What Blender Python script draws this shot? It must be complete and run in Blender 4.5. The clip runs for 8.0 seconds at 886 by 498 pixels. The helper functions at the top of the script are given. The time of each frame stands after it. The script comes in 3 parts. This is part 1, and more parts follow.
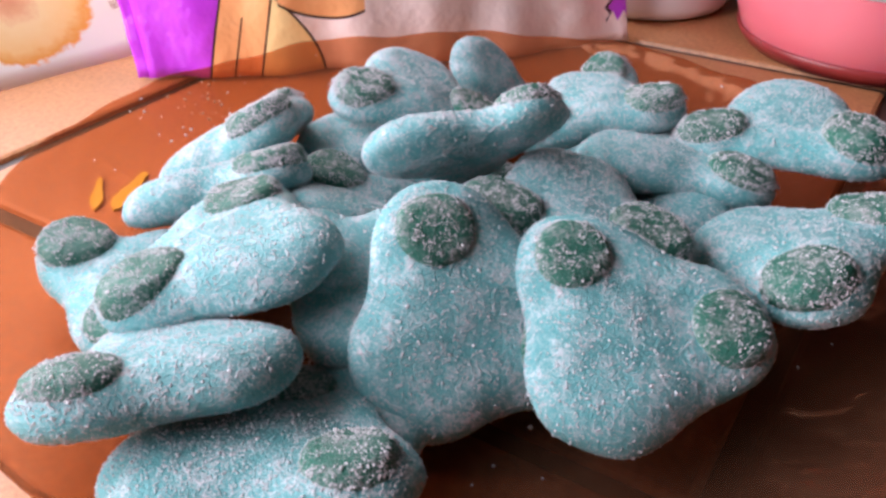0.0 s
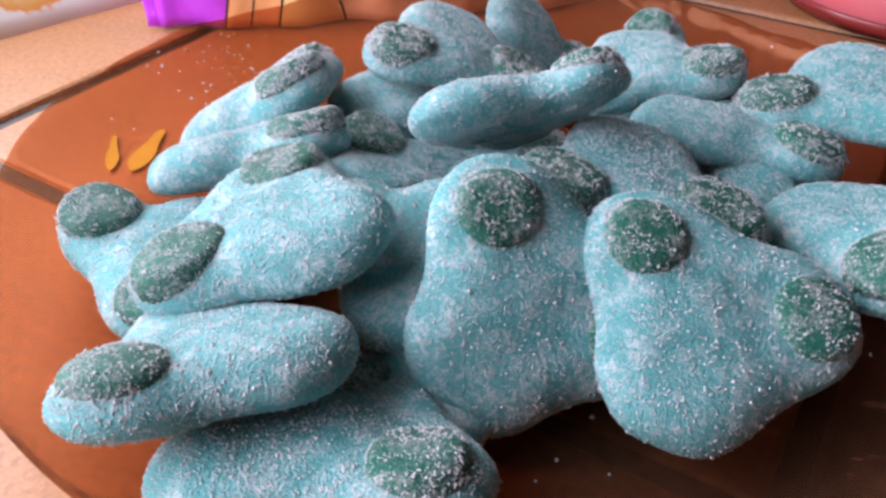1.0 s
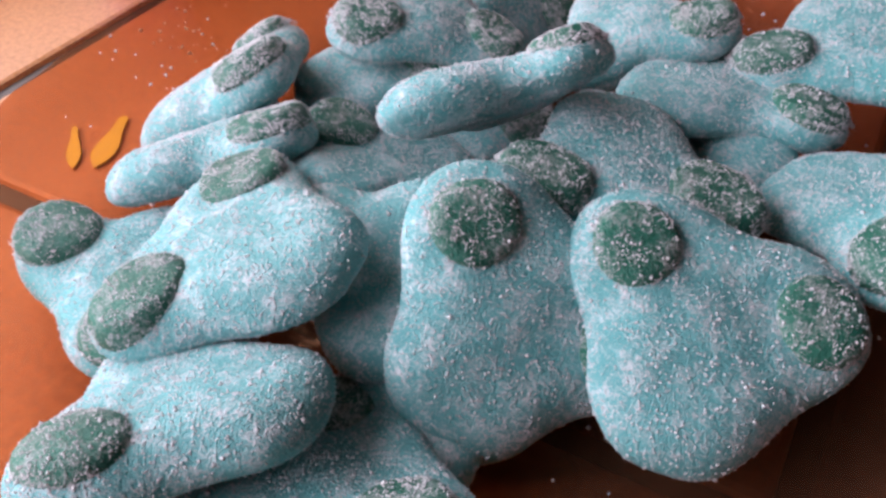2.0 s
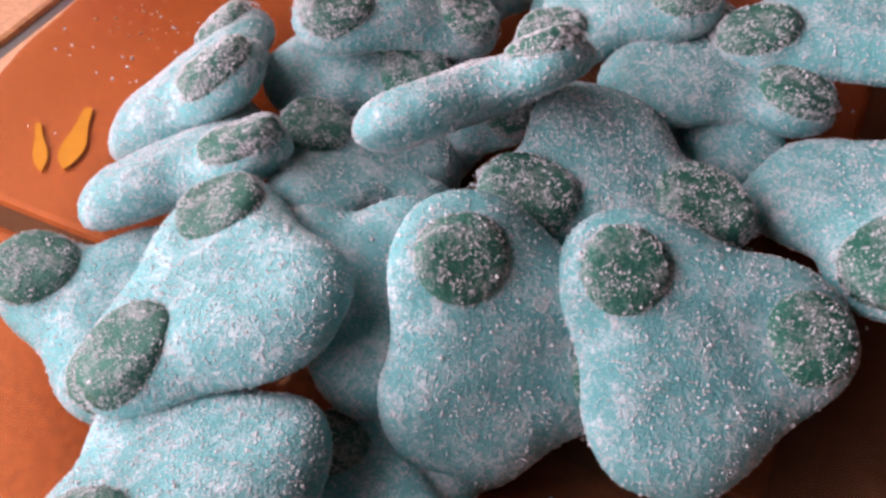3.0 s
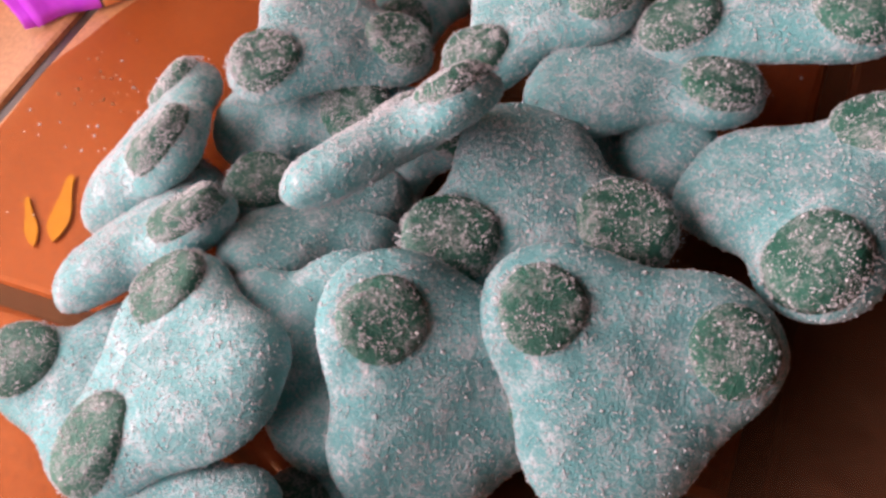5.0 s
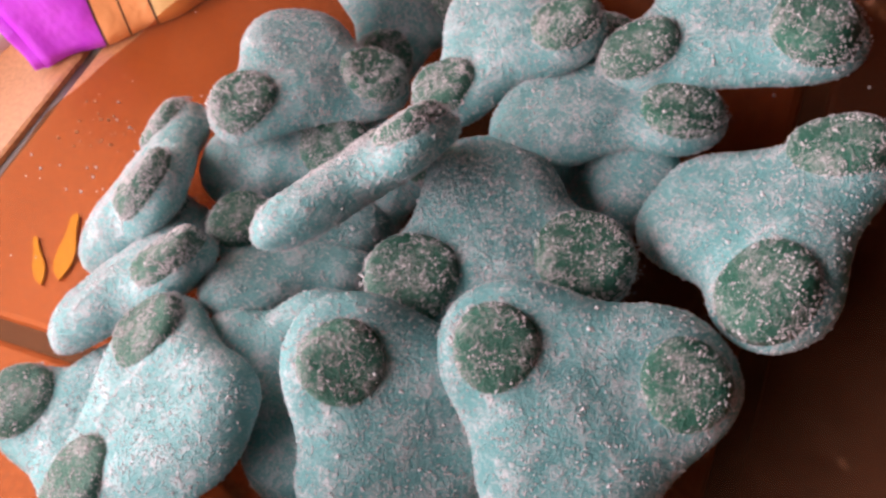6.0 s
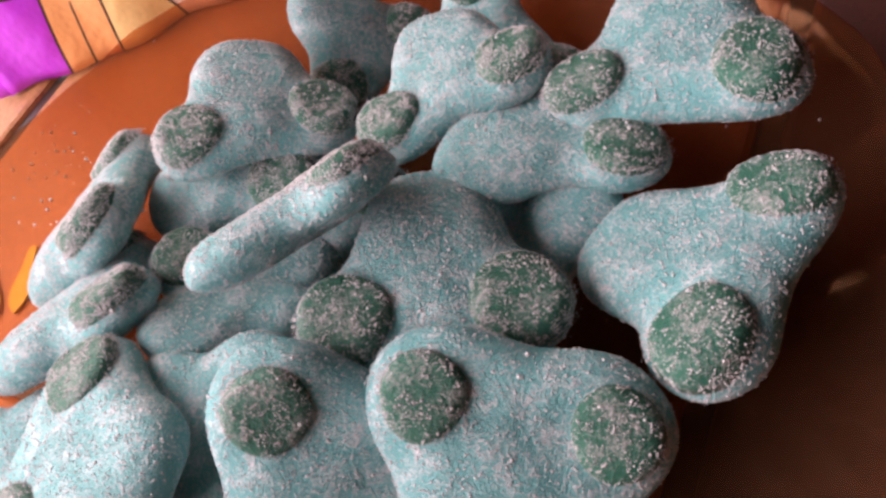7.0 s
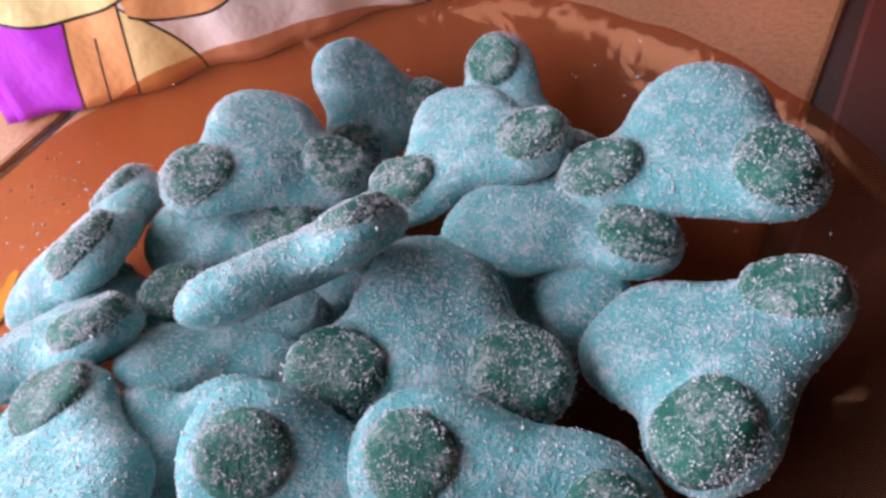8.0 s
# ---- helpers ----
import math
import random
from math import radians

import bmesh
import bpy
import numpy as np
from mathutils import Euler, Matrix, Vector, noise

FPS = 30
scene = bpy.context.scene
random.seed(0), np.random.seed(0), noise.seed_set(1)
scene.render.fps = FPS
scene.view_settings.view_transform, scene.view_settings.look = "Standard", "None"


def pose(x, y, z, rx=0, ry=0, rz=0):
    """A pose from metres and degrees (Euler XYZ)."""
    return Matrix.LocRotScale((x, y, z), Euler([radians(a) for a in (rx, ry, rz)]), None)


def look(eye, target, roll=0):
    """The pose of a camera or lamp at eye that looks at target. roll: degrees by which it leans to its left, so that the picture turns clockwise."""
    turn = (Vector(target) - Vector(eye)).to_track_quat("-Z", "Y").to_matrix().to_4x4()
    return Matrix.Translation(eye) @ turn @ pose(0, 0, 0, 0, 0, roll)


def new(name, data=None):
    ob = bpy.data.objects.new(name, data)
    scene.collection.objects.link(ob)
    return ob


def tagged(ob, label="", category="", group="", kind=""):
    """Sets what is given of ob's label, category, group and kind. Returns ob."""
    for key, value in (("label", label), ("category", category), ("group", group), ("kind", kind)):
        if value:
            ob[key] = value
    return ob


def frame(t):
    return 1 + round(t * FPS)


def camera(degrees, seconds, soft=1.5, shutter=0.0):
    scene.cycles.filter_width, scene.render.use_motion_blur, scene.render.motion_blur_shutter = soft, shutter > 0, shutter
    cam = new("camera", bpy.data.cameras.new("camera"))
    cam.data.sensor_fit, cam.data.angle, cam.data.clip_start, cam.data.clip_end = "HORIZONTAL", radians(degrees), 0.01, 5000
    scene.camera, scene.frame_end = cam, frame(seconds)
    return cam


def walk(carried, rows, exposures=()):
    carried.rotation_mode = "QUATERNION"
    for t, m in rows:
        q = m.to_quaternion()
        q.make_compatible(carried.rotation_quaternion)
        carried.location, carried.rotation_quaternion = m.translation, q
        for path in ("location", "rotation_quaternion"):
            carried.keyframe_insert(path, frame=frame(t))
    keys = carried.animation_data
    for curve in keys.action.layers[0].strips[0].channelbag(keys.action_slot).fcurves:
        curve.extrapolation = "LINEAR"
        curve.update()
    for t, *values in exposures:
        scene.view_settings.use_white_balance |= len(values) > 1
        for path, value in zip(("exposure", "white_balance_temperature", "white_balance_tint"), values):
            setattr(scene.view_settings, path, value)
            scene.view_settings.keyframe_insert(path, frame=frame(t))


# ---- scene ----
cam = camera(55.8, 8.0, 3.0)
METRES, EYE, TILT, LEAN, TURN = 0.12, 0.107, -33.5, 0.0, 0.0
ROWS = [
    (0.0, 0.0, 0.0, 0.0, 0.0, 0.0, -0.0),
    (0.5, -0.0583, 0.0257, 0.0363, -0.07, -1.3, -0.9),
    (1.0, -0.0869, 0.0812, 0.0381, -0.57, -3.58, -0.69),
    (1.5, -0.0669, 0.116, 0.0774, -0.64, -6.04, 1.12),
    (3.0, -0.0437, 0.2166, 0.3017, -2.74, -16.73, 6.04),
    (3.5, -0.0164, 0.1953, 0.3319, -4.08, -18.53, 7.66),
    (4.0, 0.0301, 0.1939, 0.3567, -3.27, -19.44, 10.61),
    (4.5, 0.0914, 0.2225, 0.3829, -2.14, -20.23, 13.2),
    (6.0, 0.2701, 0.2193, 0.4202, 1.5, -19.59, 18.35),
    (6.5, 0.3287, 0.2544, 0.4206, 1.69, -19.05, 18.83),
    (7.0, 0.364, 0.2588, 0.4198, 1.74, -18.84, 18.86),
    (7.5, 0.3672, 0.2784, 0.4128, 1.74, -16.22, 16.4),
    (8.0, 0.3167, 0.2668, 0.3782, 2.23, -11.83, 11.59),
]
walk(cam, [(t, pose(0, 0, EYE, TILT, LEAN, TURN) @ pose(METRES * x, METRES * y, METRES * z, 90 + pitch, roll, yaw)) for t, x, y, z, yaw, pitch, roll in ROWS],
     exposures=[(0.0, 0.29, 5900, 8), (0.7, 0.18, 5500, 2), (1.7, 0.10, 5800, 6), (3.0, 0.02, 6300, 15), (4.0, 0.05, 7000, 19), (7.0, 0.22, 6900, 19), (7.5, 0.30, 6100, 11), (8.0, 0.17, 5500, 5)])

# ---- world and light ----
world = bpy.data.worlds.new("sky")
scene.world = world
world.use_nodes = True
wn = world.node_tree.nodes
sky = wn.new("ShaderNodeTexSky")
sky.sky_type, sky.sun_disc = "NISHITA", False
sky.sun_elevation, sky.sun_rotation = radians(35), radians(-80)
wn["Background"].inputs["Strength"].default_value = 0.1
world.node_tree.links.new(sky.outputs["Color"], wn["Background"].inputs["Color"])

WINDOW_POWER = 7.6
lamp = bpy.data.lights.new("window_daylight", "AREA")
lamp.shape, lamp.size, lamp.size_y = "RECTANGLE", 0.92, 0.38
lamp.energy, lamp.color = WINDOW_POWER, (1.0, 0.91, 0.95)
new("window_daylight", lamp).matrix_world = look((-0.37, 0.19, 0.25), (0.0, 0.17, 0.03))


# ---- materials ----
def material(name, colour=(0.5, 0.5, 0.5), rough=0.5, metal=0.0):
    m = bpy.data.materials.new(name)
    m.use_nodes = True
    b = m.node_tree.nodes["Principled BSDF"]
    b.inputs["Base Color"].default_value = (*colour, 1)
    b.inputs["Roughness"].default_value = rough
    b.inputs["Metallic"].default_value = metal
    return m, m.node_tree.nodes, m.node_tree.links, b


def ramp(nodes, stops, constant=False):
    r = nodes.new("ShaderNodeValToRGB")
    e = r.color_ramp.elements
    while len(e) < len(stops):
        e.new(0.5)
    for el, (p, c) in zip(e, stops):
        el.position, el.color = p, (*c, 1)
    if constant:
        r.color_ramp.interpolation = "CONSTANT"
    return r


def noise_node(nodes, links, scale, detail=3.0, rough=0.6, coords=None):
    n = nodes.new("ShaderNodeTexNoise")
    n.inputs["Scale"].default_value = scale
    n.inputs["Detail"].default_value = detail
    n.inputs["Roughness"].default_value = rough
    if coords is None:
        coords = nodes.new("ShaderNodeTexCoord").outputs["Object"]
    links.new(coords, n.inputs["Vector"])
    return n


def mix_colour(nodes, links, fac, a, b):
    m = nodes.new("ShaderNodeMix")
    m.data_type = "RGBA"
    for sock, v in (("Factor", fac), ("A", a), ("B", b)):
        s = [i for i in m.inputs if i.name == sock and i.type == ("VALUE" if sock == "Factor" else "RGBA")][0]
        if isinstance(v, (tuple, float, int)):
            s.default_value = (*v, 1) if isinstance(v, tuple) else v
        else:
            links.new(v, s)
    return [o for o in m.outputs if o.type == "RGBA"][0]


def bump_into(nodes, links, bsdf, height, strength, distance):
    b = nodes.new("ShaderNodeBump")
    b.inputs["Strength"].default_value = strength
    b.inputs["Distance"].default_value = distance
    links.new(height, b.inputs["Height"])
    links.new(b.outputs["Normal"], bsdf.inputs["Normal"])


def candy_material(name, jelly, dust, lo, hi, subsurface):
    """Sugared jelly: a coloured mass under an uneven crust of fine sugar."""
    m, n, l, b = material(name, jelly, 0.5)
    grain = noise_node(n, l, 3200, 2, 0.7)
    crust = noise_node(n, l, 1300, 3, 0.75)
    patch = noise_node(n, l, 190, 3, 0.6)

    def plus(a, weight, c):
        k = n.new("ShaderNodeMath")
        k.operation = "MULTIPLY_ADD"
        l.new(a, k.inputs[0])
        k.inputs[1].default_value = weight
        l.new(c, k.inputs[2])
        return k.outputs[0]

    mixed = plus(patch.outputs["Fac"], 0.95, plus(grain.outputs["Fac"], 0.8, crust.outputs["Fac"]))
    scaled = n.new("ShaderNodeMath")
    scaled.operation = "MULTIPLY"
    l.new(mixed, scaled.inputs[0])
    scaled.inputs[1].default_value = 1 / 2.75
    cover = ramp(n, [(lo, (0, 0, 0)), (hi, (1, 1, 1))])
    l.new(scaled.outputs[0], cover.inputs["Fac"])
    tone = noise_node(n, l, 90, 2, 0.5)
    deep = ramp(n, [(0.3, tuple(c * 0.80 for c in jelly)), (0.7, tuple(min(c * 1.15, 1) for c in jelly))])
    l.new(tone.outputs["Fac"], deep.inputs["Fac"])
    l.new(mix_colour(n, l, cover.outputs["Color"], deep.outputs["Color"], dust), b.inputs["Base Color"])
    b.inputs["Subsurface Weight"].default_value = subsurface
    b.inputs["Subsurface Radius"].default_value = (0.5, 1.0, 1.0)
    b.inputs["Subsurface Scale"].default_value = 0.0015
    bump_into(n, l, b, mixed, 0.8, 0.0005)
    return m


M_AQUA = candy_material("aqua_sugared_foam", (0.14, 0.385, 0.395), (0.78, 0.71, 0.73), 0.49, 0.64, 0.3)
M_GREEN = candy_material("green_sugared_jelly", (0.010, 0.115, 0.075), (0.50, 0.45, 0.46), 0.50, 0.66, 0.12)

M_SUGAR, sn, sl, sb = material("sugar_crystal", (0.90, 0.84, 0.86), 0.15)
sb.inputs["Transmission Weight"].default_value = 0.35
sb.inputs["IOR"].default_value = 1.5


def amber_glass(name, glossy):
    """Thin amber pressed glass: tints what passes, with some brown diffuse haze; the polished face has Fresnel gloss.
    """
    m = bpy.data.materials.new(name)
    m.use_nodes = True
    n, l = m.node_tree.nodes, m.node_tree.links
    n.remove(n["Principled BSDF"])
    clear, gloss = n.new("ShaderNodeBsdfTransparent"), n.new("ShaderNodeBsdfGlossy")
    clear.inputs["Color"].default_value = (0.84, 0.58, 0.42, 1)
    gloss.inputs["Roughness"].default_value = 0.17
    fres, mixer = n.new("ShaderNodeFresnel"), n.new("ShaderNodeMixShader")
    fres.inputs["IOR"].default_value = 1.65
    rip = noise_node(n, l, 55, 2, 0.5)
    rip.inputs["Distortion"].default_value = 1.6
    bmp = n.new("ShaderNodeBump")
    bmp.inputs["Strength"].default_value, bmp.inputs["Distance"].default_value = 0.45, 0.003
    l.new(rip.outputs["Fac"], bmp.inputs["Height"])
    l.new(bmp.outputs["Normal"], gloss.inputs["Normal"])
    l.new(bmp.outputs["Normal"], fres.inputs["Normal"])
    l.new(fres.outputs["Fac"], mixer.inputs["Fac"])
    film, haze = n.new("ShaderNodeBsdfDiffuse"), n.new("ShaderNodeMixShader")
    cloud = noise_node(n, l, 30, 3, 0.6)
    tint = ramp(n, [(0.3, (0.30, 0.14, 0.08)), (0.7, (0.46, 0.23, 0.13))])
    l.new(cloud.outputs["Fac"], tint.inputs["Fac"])
    l.new(bmp.outputs["Normal"], film.inputs["Normal"])
    l.new(tint.outputs["Color"], film.inputs["Color"])
    haze.inputs["Fac"].default_value = 0.08
    l.new(clear.outputs["BSDF"], haze.inputs[1])
    l.new(film.outputs["BSDF"], haze.inputs[2])
    l.new(haze.outputs["Shader"], mixer.inputs[1])
    l.new(gloss.outputs["BSDF"], mixer.inputs[2])
    l.new((mixer if glossy else haze).outputs["Shader"], n["Material Output"].inputs["Surface"])
    return m


M_GLASS = amber_glass("amber_pressed_glass", True)
M_GLASS_UNDER = amber_glass("amber_pressed_glass_underside", False)


def tile_material(name, base, fleck):
    m, n, l, b = material(name, base, 0.42)
    fine, wide = noise_node(n, l, 620, 5, 0.75), noise_node(n, l, 22, 3, 0.6)
    grain = ramp(n, [(0.36, fleck), (0.56, base), (0.72, tuple(min(1, c * 1.25) for c in base))])
    l.new(fine.outputs["Fac"], grain.inputs["Fac"])
    warm = ramp(n, [(0.35, tuple(c * 0.8 for c in base)), (0.7, tuple(min(1, c * 1.18) for c in base))])
    l.new(wide.outputs["Fac"], warm.inputs["Fac"])
    l.new(mix_colour(n, l, 0.35, grain.outputs["Color"], warm.outputs["Color"]), b.inputs["Base Color"])
    bump_into(n, l, b, fine.outputs["Fac"], 0.25, 0.0003)
    return m


M_TILE = tile_material("orange_terracotta_glaze", (0.50, 0.225, 0.095), (0.28, 0.105, 0.04))
M_TILE_DARK = tile_material("red_brown_terracotta", (0.11, 0.027, 0.016), (0.06, 0.016, 0.010))
M_GROUT = tile_material("dark_grout", (0.055, 0.032, 0.024), (0.025, 0.016, 0.012))
M_WOOD = tile_material("table_frame_wood", (0.22, 0.11, 0.05), (0.14, 0.06, 0.03))
M_WALL = tile_material("warm_plaster", (0.62, 0.55, 0.51), (0.56, 0.49, 0.45))
M_CEIL = tile_material("ceiling_plaster", (0.78, 0.74, 0.73), (0.72, 0.68, 0.67))
M_FLOOR = tile_material("floor_boards", (0.28, 0.16, 0.09), (0.18, 0.10, 0.05))


# ---- helpers for building ----
def mesh_object(name, verts, faces, mat, parent=None, smooth=True, label=""):
    me = bpy.data.meshes.new(name)
    me.from_pydata([tuple(v) for v in verts], [], [tuple(f) for f in faces])
    me.update()
    if mat:
        me.materials.append(mat)
    if smooth:
        me.polygons.foreach_set("use_smooth", [True] * len(me.polygons))
    ob = new(name, me)
    if parent:
        ob.parent = parent
    if label:
        ob["label"] = label
    return ob


def part(name, bm, mat, parent=None, label="", smooth=False):
    me = bpy.data.meshes.new(name)
    bmesh.ops.recalc_face_normals(bm, faces=bm.faces)
    bm.to_mesh(me)
    bm.free()
    me.materials.append(mat)
    if smooth:
        me.polygons.foreach_set("use_smooth", [True] * len(me.polygons))
    ob = new(name, me)
    if parent:
        ob.parent = parent
    if label:
        ob["label"] = label
    return ob


def box(size, centre, bevel=0.0, turn=0.0):
    bm = bmesh.new()
    bmesh.ops.create_cube(bm, size=1, matrix=Matrix.Translation(centre) @ Matrix.Rotation(turn, 4, "Z") @ Matrix.Diagonal((*size, 1)))
    if bevel:
        bmesh.ops.bevel(bm, geom=bm.edges[:], offset=bevel, segments=2, profile=0.5, affect="EDGES")
    return bm


def lathe(profile, seg=64, wobble=None):
    """Closed turned body from (radius, height) pairs."""
    verts, faces, k = [], [], len(profile)
    for i in range(seg):
        a = 2 * math.pi * i / seg
        for j, (r, z) in enumerate(profile):
            dr, dz = wobble(a, r, z) if wobble else (0, 0)
            verts.append(((r + dr) * math.cos(a), (r + dr) * math.sin(a), z + dz))
    for i in range(seg):
        for j in range(k - 1):
            a, b = i * k + j, ((i + 1) % seg) * k + j
            faces.append((a, b, b + 1, a + 1))
    return verts, faces


# ---- room (out of view, added; walls and ceiling bounce soft fill) ----
def slab(name, size, centre, mat):
    return tagged(part(name, box(size, centre), mat), kind="structure")


FLOOR_Z = -0.75
slab("floor", (2.3, 4.0, 0.1), (0.6, 0.2, FLOOR_Z - 0.05), M_FLOOR)
slab("ceiling", (2.3, 4.0, 0.1), (0.6, 0.2, 1.75), M_CEIL)
# added wall out of view, dark so the right side gets little bounce
slab("unseen_dark_wall_east", (0.1, 4.0, 2.45), (1.70, 0.2, 0.475), M_WOOD)
slab("wall_north", (2.06, 0.1, 2.45), (0.62, 2.15, 0.475), M_WALL)
slab("wall_south", (2.06, 0.1, 2.45), (0.62, -1.75, 0.475), M_WALL)
wall_w = tagged(new("wall_west"), kind="structure")
for size, centre in (((0.1, 4.0, 0.80), (-0.50, 0.2, -0.35)), ((0.1, 4.0, 1.13), (-0.50, 0.2, 1.135)),
                     ((0.1, 1.51, 0.52), (-0.50, -1.045, 0.31)), ((0.1, 1.49, 0.52), (-0.50, 1.455, 0.31))):
    part("wall_panel", box(size, centre), M_WALL, wall_w)
M_PAINT = material("white_window_paint", (0.8, 0.8, 0.78), 0.35)[0]
win = tagged(new("window_1"), label="white painted window with daylight behind", kind="structure")
for size, centre in (((0.06, 0.03, 0.52), (-0.50, -0.275, 0.31)), ((0.06, 0.03, 0.52), (-0.50, 0.695, 0.31)),
                     ((0.06, 1.00, 0.02), (-0.50, 0.21, 0.06)), ((0.06, 1.00, 0.02), (-0.50, 0.21, 0.56))):
    part("window_frame", box(size, centre, 0.004), M_PAINT, win)

# ---- tiled table ----
TILE, GAP, GRID = 0.2004, 0.0048, radians(58.0)
along = Vector((math.cos(GRID), math.sin(GRID), 0))
across = Vector((math.sin(GRID), -math.cos(GRID), 0))
CROSSING = across * -0.0105 + along * 0.2935
table = tagged(new("tiled_table"), "low table topped with orange and brown terracotta tiles", "table")
table.matrix_world = Matrix.Translation(CROSSING) @ Matrix.Rotation(GRID - math.pi / 2, 4, "Z")
part("grout_bed", box((TILE * 4, TILE * 4, 0.03), (0, 0, -0.0166)), M_GROUT, table)
for s in (-1, 1):
    part("edge_rail", box((0.03, TILE * 4 + 0.06, 0.06), (s * (TILE * 2 + 0.015), 0, -0.033), 0.004), M_WOOD, table)
    part("edge_rail", box((TILE * 4, 0.03, 0.06), (0, s * (TILE * 2 + 0.015), -0.033), 0.004), M_WOOD, table)
    for q in (-1, 1):
        part("leg", box((0.06, 0.06, 0.72), (s * 0.34, q * 0.34, -0.39), 0.006), M_WOOD, table)

# ---- amber plate ----
PLATE = Vector((0.0042, 0.1500, 0.0))
TOP = [(0.0, 0.0062), (0.030, 0.0060), (0.052, 0.0064), (0.064, 0.0074), (0.073, 0.0096), (0.081, 0.0126), (0.088, 0.0160), (0.093, 0.0192), (0.0965, 0.0222)]


def plate_height(x, y):
    """Upper surface of the plate above a place on the table."""
    r = math.hypot(x - PLATE.x, y - PLATE.y)
    return float(np.interp(r, [p[0] for p in TOP], [p[1] for p in TOP]))


def plate_wobble(a, r, z):
    w = max(0.0, (r - 0.066) / 0.031)
    dz = 0.0006 * w * math.sin(13 * a + 0.6) + 0.0004 * w * math.sin(5 * a + 2.0) + 0.0003 * w * math.sin(31 * a)
    return 0.0008 * w * math.sin(7 * a + 1.0), dz


under = [(0.0975, 0.0214), (0.0945, 0.0174), (0.089, 0.0132), (0.081, 0.0092), (0.073, 0.0062), (0.064, 0.0040), (0.058, 0.0022),
         (0.0565, 0.0004), (0.0535, 0.0004), (0.052, 0.0024), (0.030, 0.0026), (0.0, 0.0026)]
pv, pf = lathe(TOP[:-1] + [(0.0962, 0.0220), (0.0974, 0.0222)] + under, 144, plate_wobble)
plate = tagged(mesh_object("glass_plate", pv, pf, M_GLASS), "amber pressed glass plate with a wavy rim holding the sweets", "plate")
plate.location = PLATE
plate.data.materials.append(M_GLASS_UNDER)
for poly in plate.data.polygons:
    poly.material_index = int(poly.normal.z < 0.0)


# ---- sugared sweets ----
def smin(a, b, k):
    h = max(k - abs(a - b), 0.0) / k
    return min(a, b) - h * h * k * 0.25


EAR, EAR_R = 12.75, 7.5


def outline(x, y, wide, soft, girth):
    """Signed distance, in millimetres, to the outline of a sweet."""
    q = (abs(x / wide) ** 2.3 + abs((y - 10.8) / 15.4) ** 2.3) ** (1 / 2.3)
    head = (q - 1) * 12.6
    ears = min(math.hypot(x - EAR, y), math.hypot(x + EAR, y)) - EAR_R
    bar = math.hypot(max(abs(x) - EAR * 0.55, 0), y + 0.2) - girth
    return smin(smin(head, bar, soft), ears, soft)


def build_template(wide, soft, girth):
    seg, rings = 72, [0.10, 0.24, 0.38, 0.52, 0.64, 0.74, 0.82, 0.885, 0.935, 0.97, 0.992, 1.0]
    reach = []
    for i in range(seg):
        a = 2 * math.pi * i / seg
        lo, r = 0.0, 0.0
        while outline(r * math.cos(a), 4 + r * math.sin(a), wide, soft, girth) < 0:
            r += 0.25
        lo, hi = r - 0.25, r
        for _ in range(14):
            mid = (lo + hi) / 2
            lo, hi = (mid, hi) if outline(mid * math.cos(a), 4 + mid * math.sin(a), wide, soft, girth) < 0 else (lo, mid)
        reach.append(lo)
    pts, faces = [], []

    def height(x, y, up):
        d = max(0.0, -outline(x, y, wide, soft, girth))
        f = math.sqrt(max(0.0, 1 - (1 - min(d / 5.6, 1)) ** 2))
        bulge = max(0.0, 1 - math.hypot(x / 12.5, (y - 12.0) / 15.0) ** 2)
        valley = math.exp(-((abs(x) - 6.2) / 2.2) ** 2) * math.exp(-((y - 1.5) / 7) ** 2)
        if up:
            return -4.6 + f * (4.3 + 0.8 * bulge ** 0.6 - 0.4 * valley)
        return -4.6 - f * (3.5 + 0.5 * bulge)

    for up in (True, False):
        base = len(pts)
        pts.append((0, 4, height(0, 4, up)))
        for s in rings[:-1] if not up else rings:
            for i in range(seg):
                a = 2 * math.pi * i / seg
                x, y = s * reach[i] * math.cos(a), 4 + s * reach[i] * math.sin(a)
                pts.append((x, y, height(x, y, up)))
        n = len(rings) if up else len(rings) - 1
        for i in range(seg):
            j = (i + 1) % seg
            f = (base, base + 1 + i, base + 1 + j)
            faces.append(f if up else f[::-1])
            for k in range(n - 1):
                a, b = base + 1 + k * seg, base + 1 + (k + 1) * seg
                f = (a + i, b + i, b + j, a + j)
                faces.append(f if up else f[::-1])
        if up:
            rim = base + 1 + (len(rings) - 1) * seg
        else:
            last = base + 1 + (n - 1) * seg
            for i in range(seg):
                j = (i + 1) % seg
                faces.append((last + i, last + j, rim + j, rim + i))
    return np.array(pts), faces


SLIM, SWEET_FACES = build_template(11.8, 8.0, 3.5)
BROAD, _ = build_template(13.0, 10.0, 7.6)


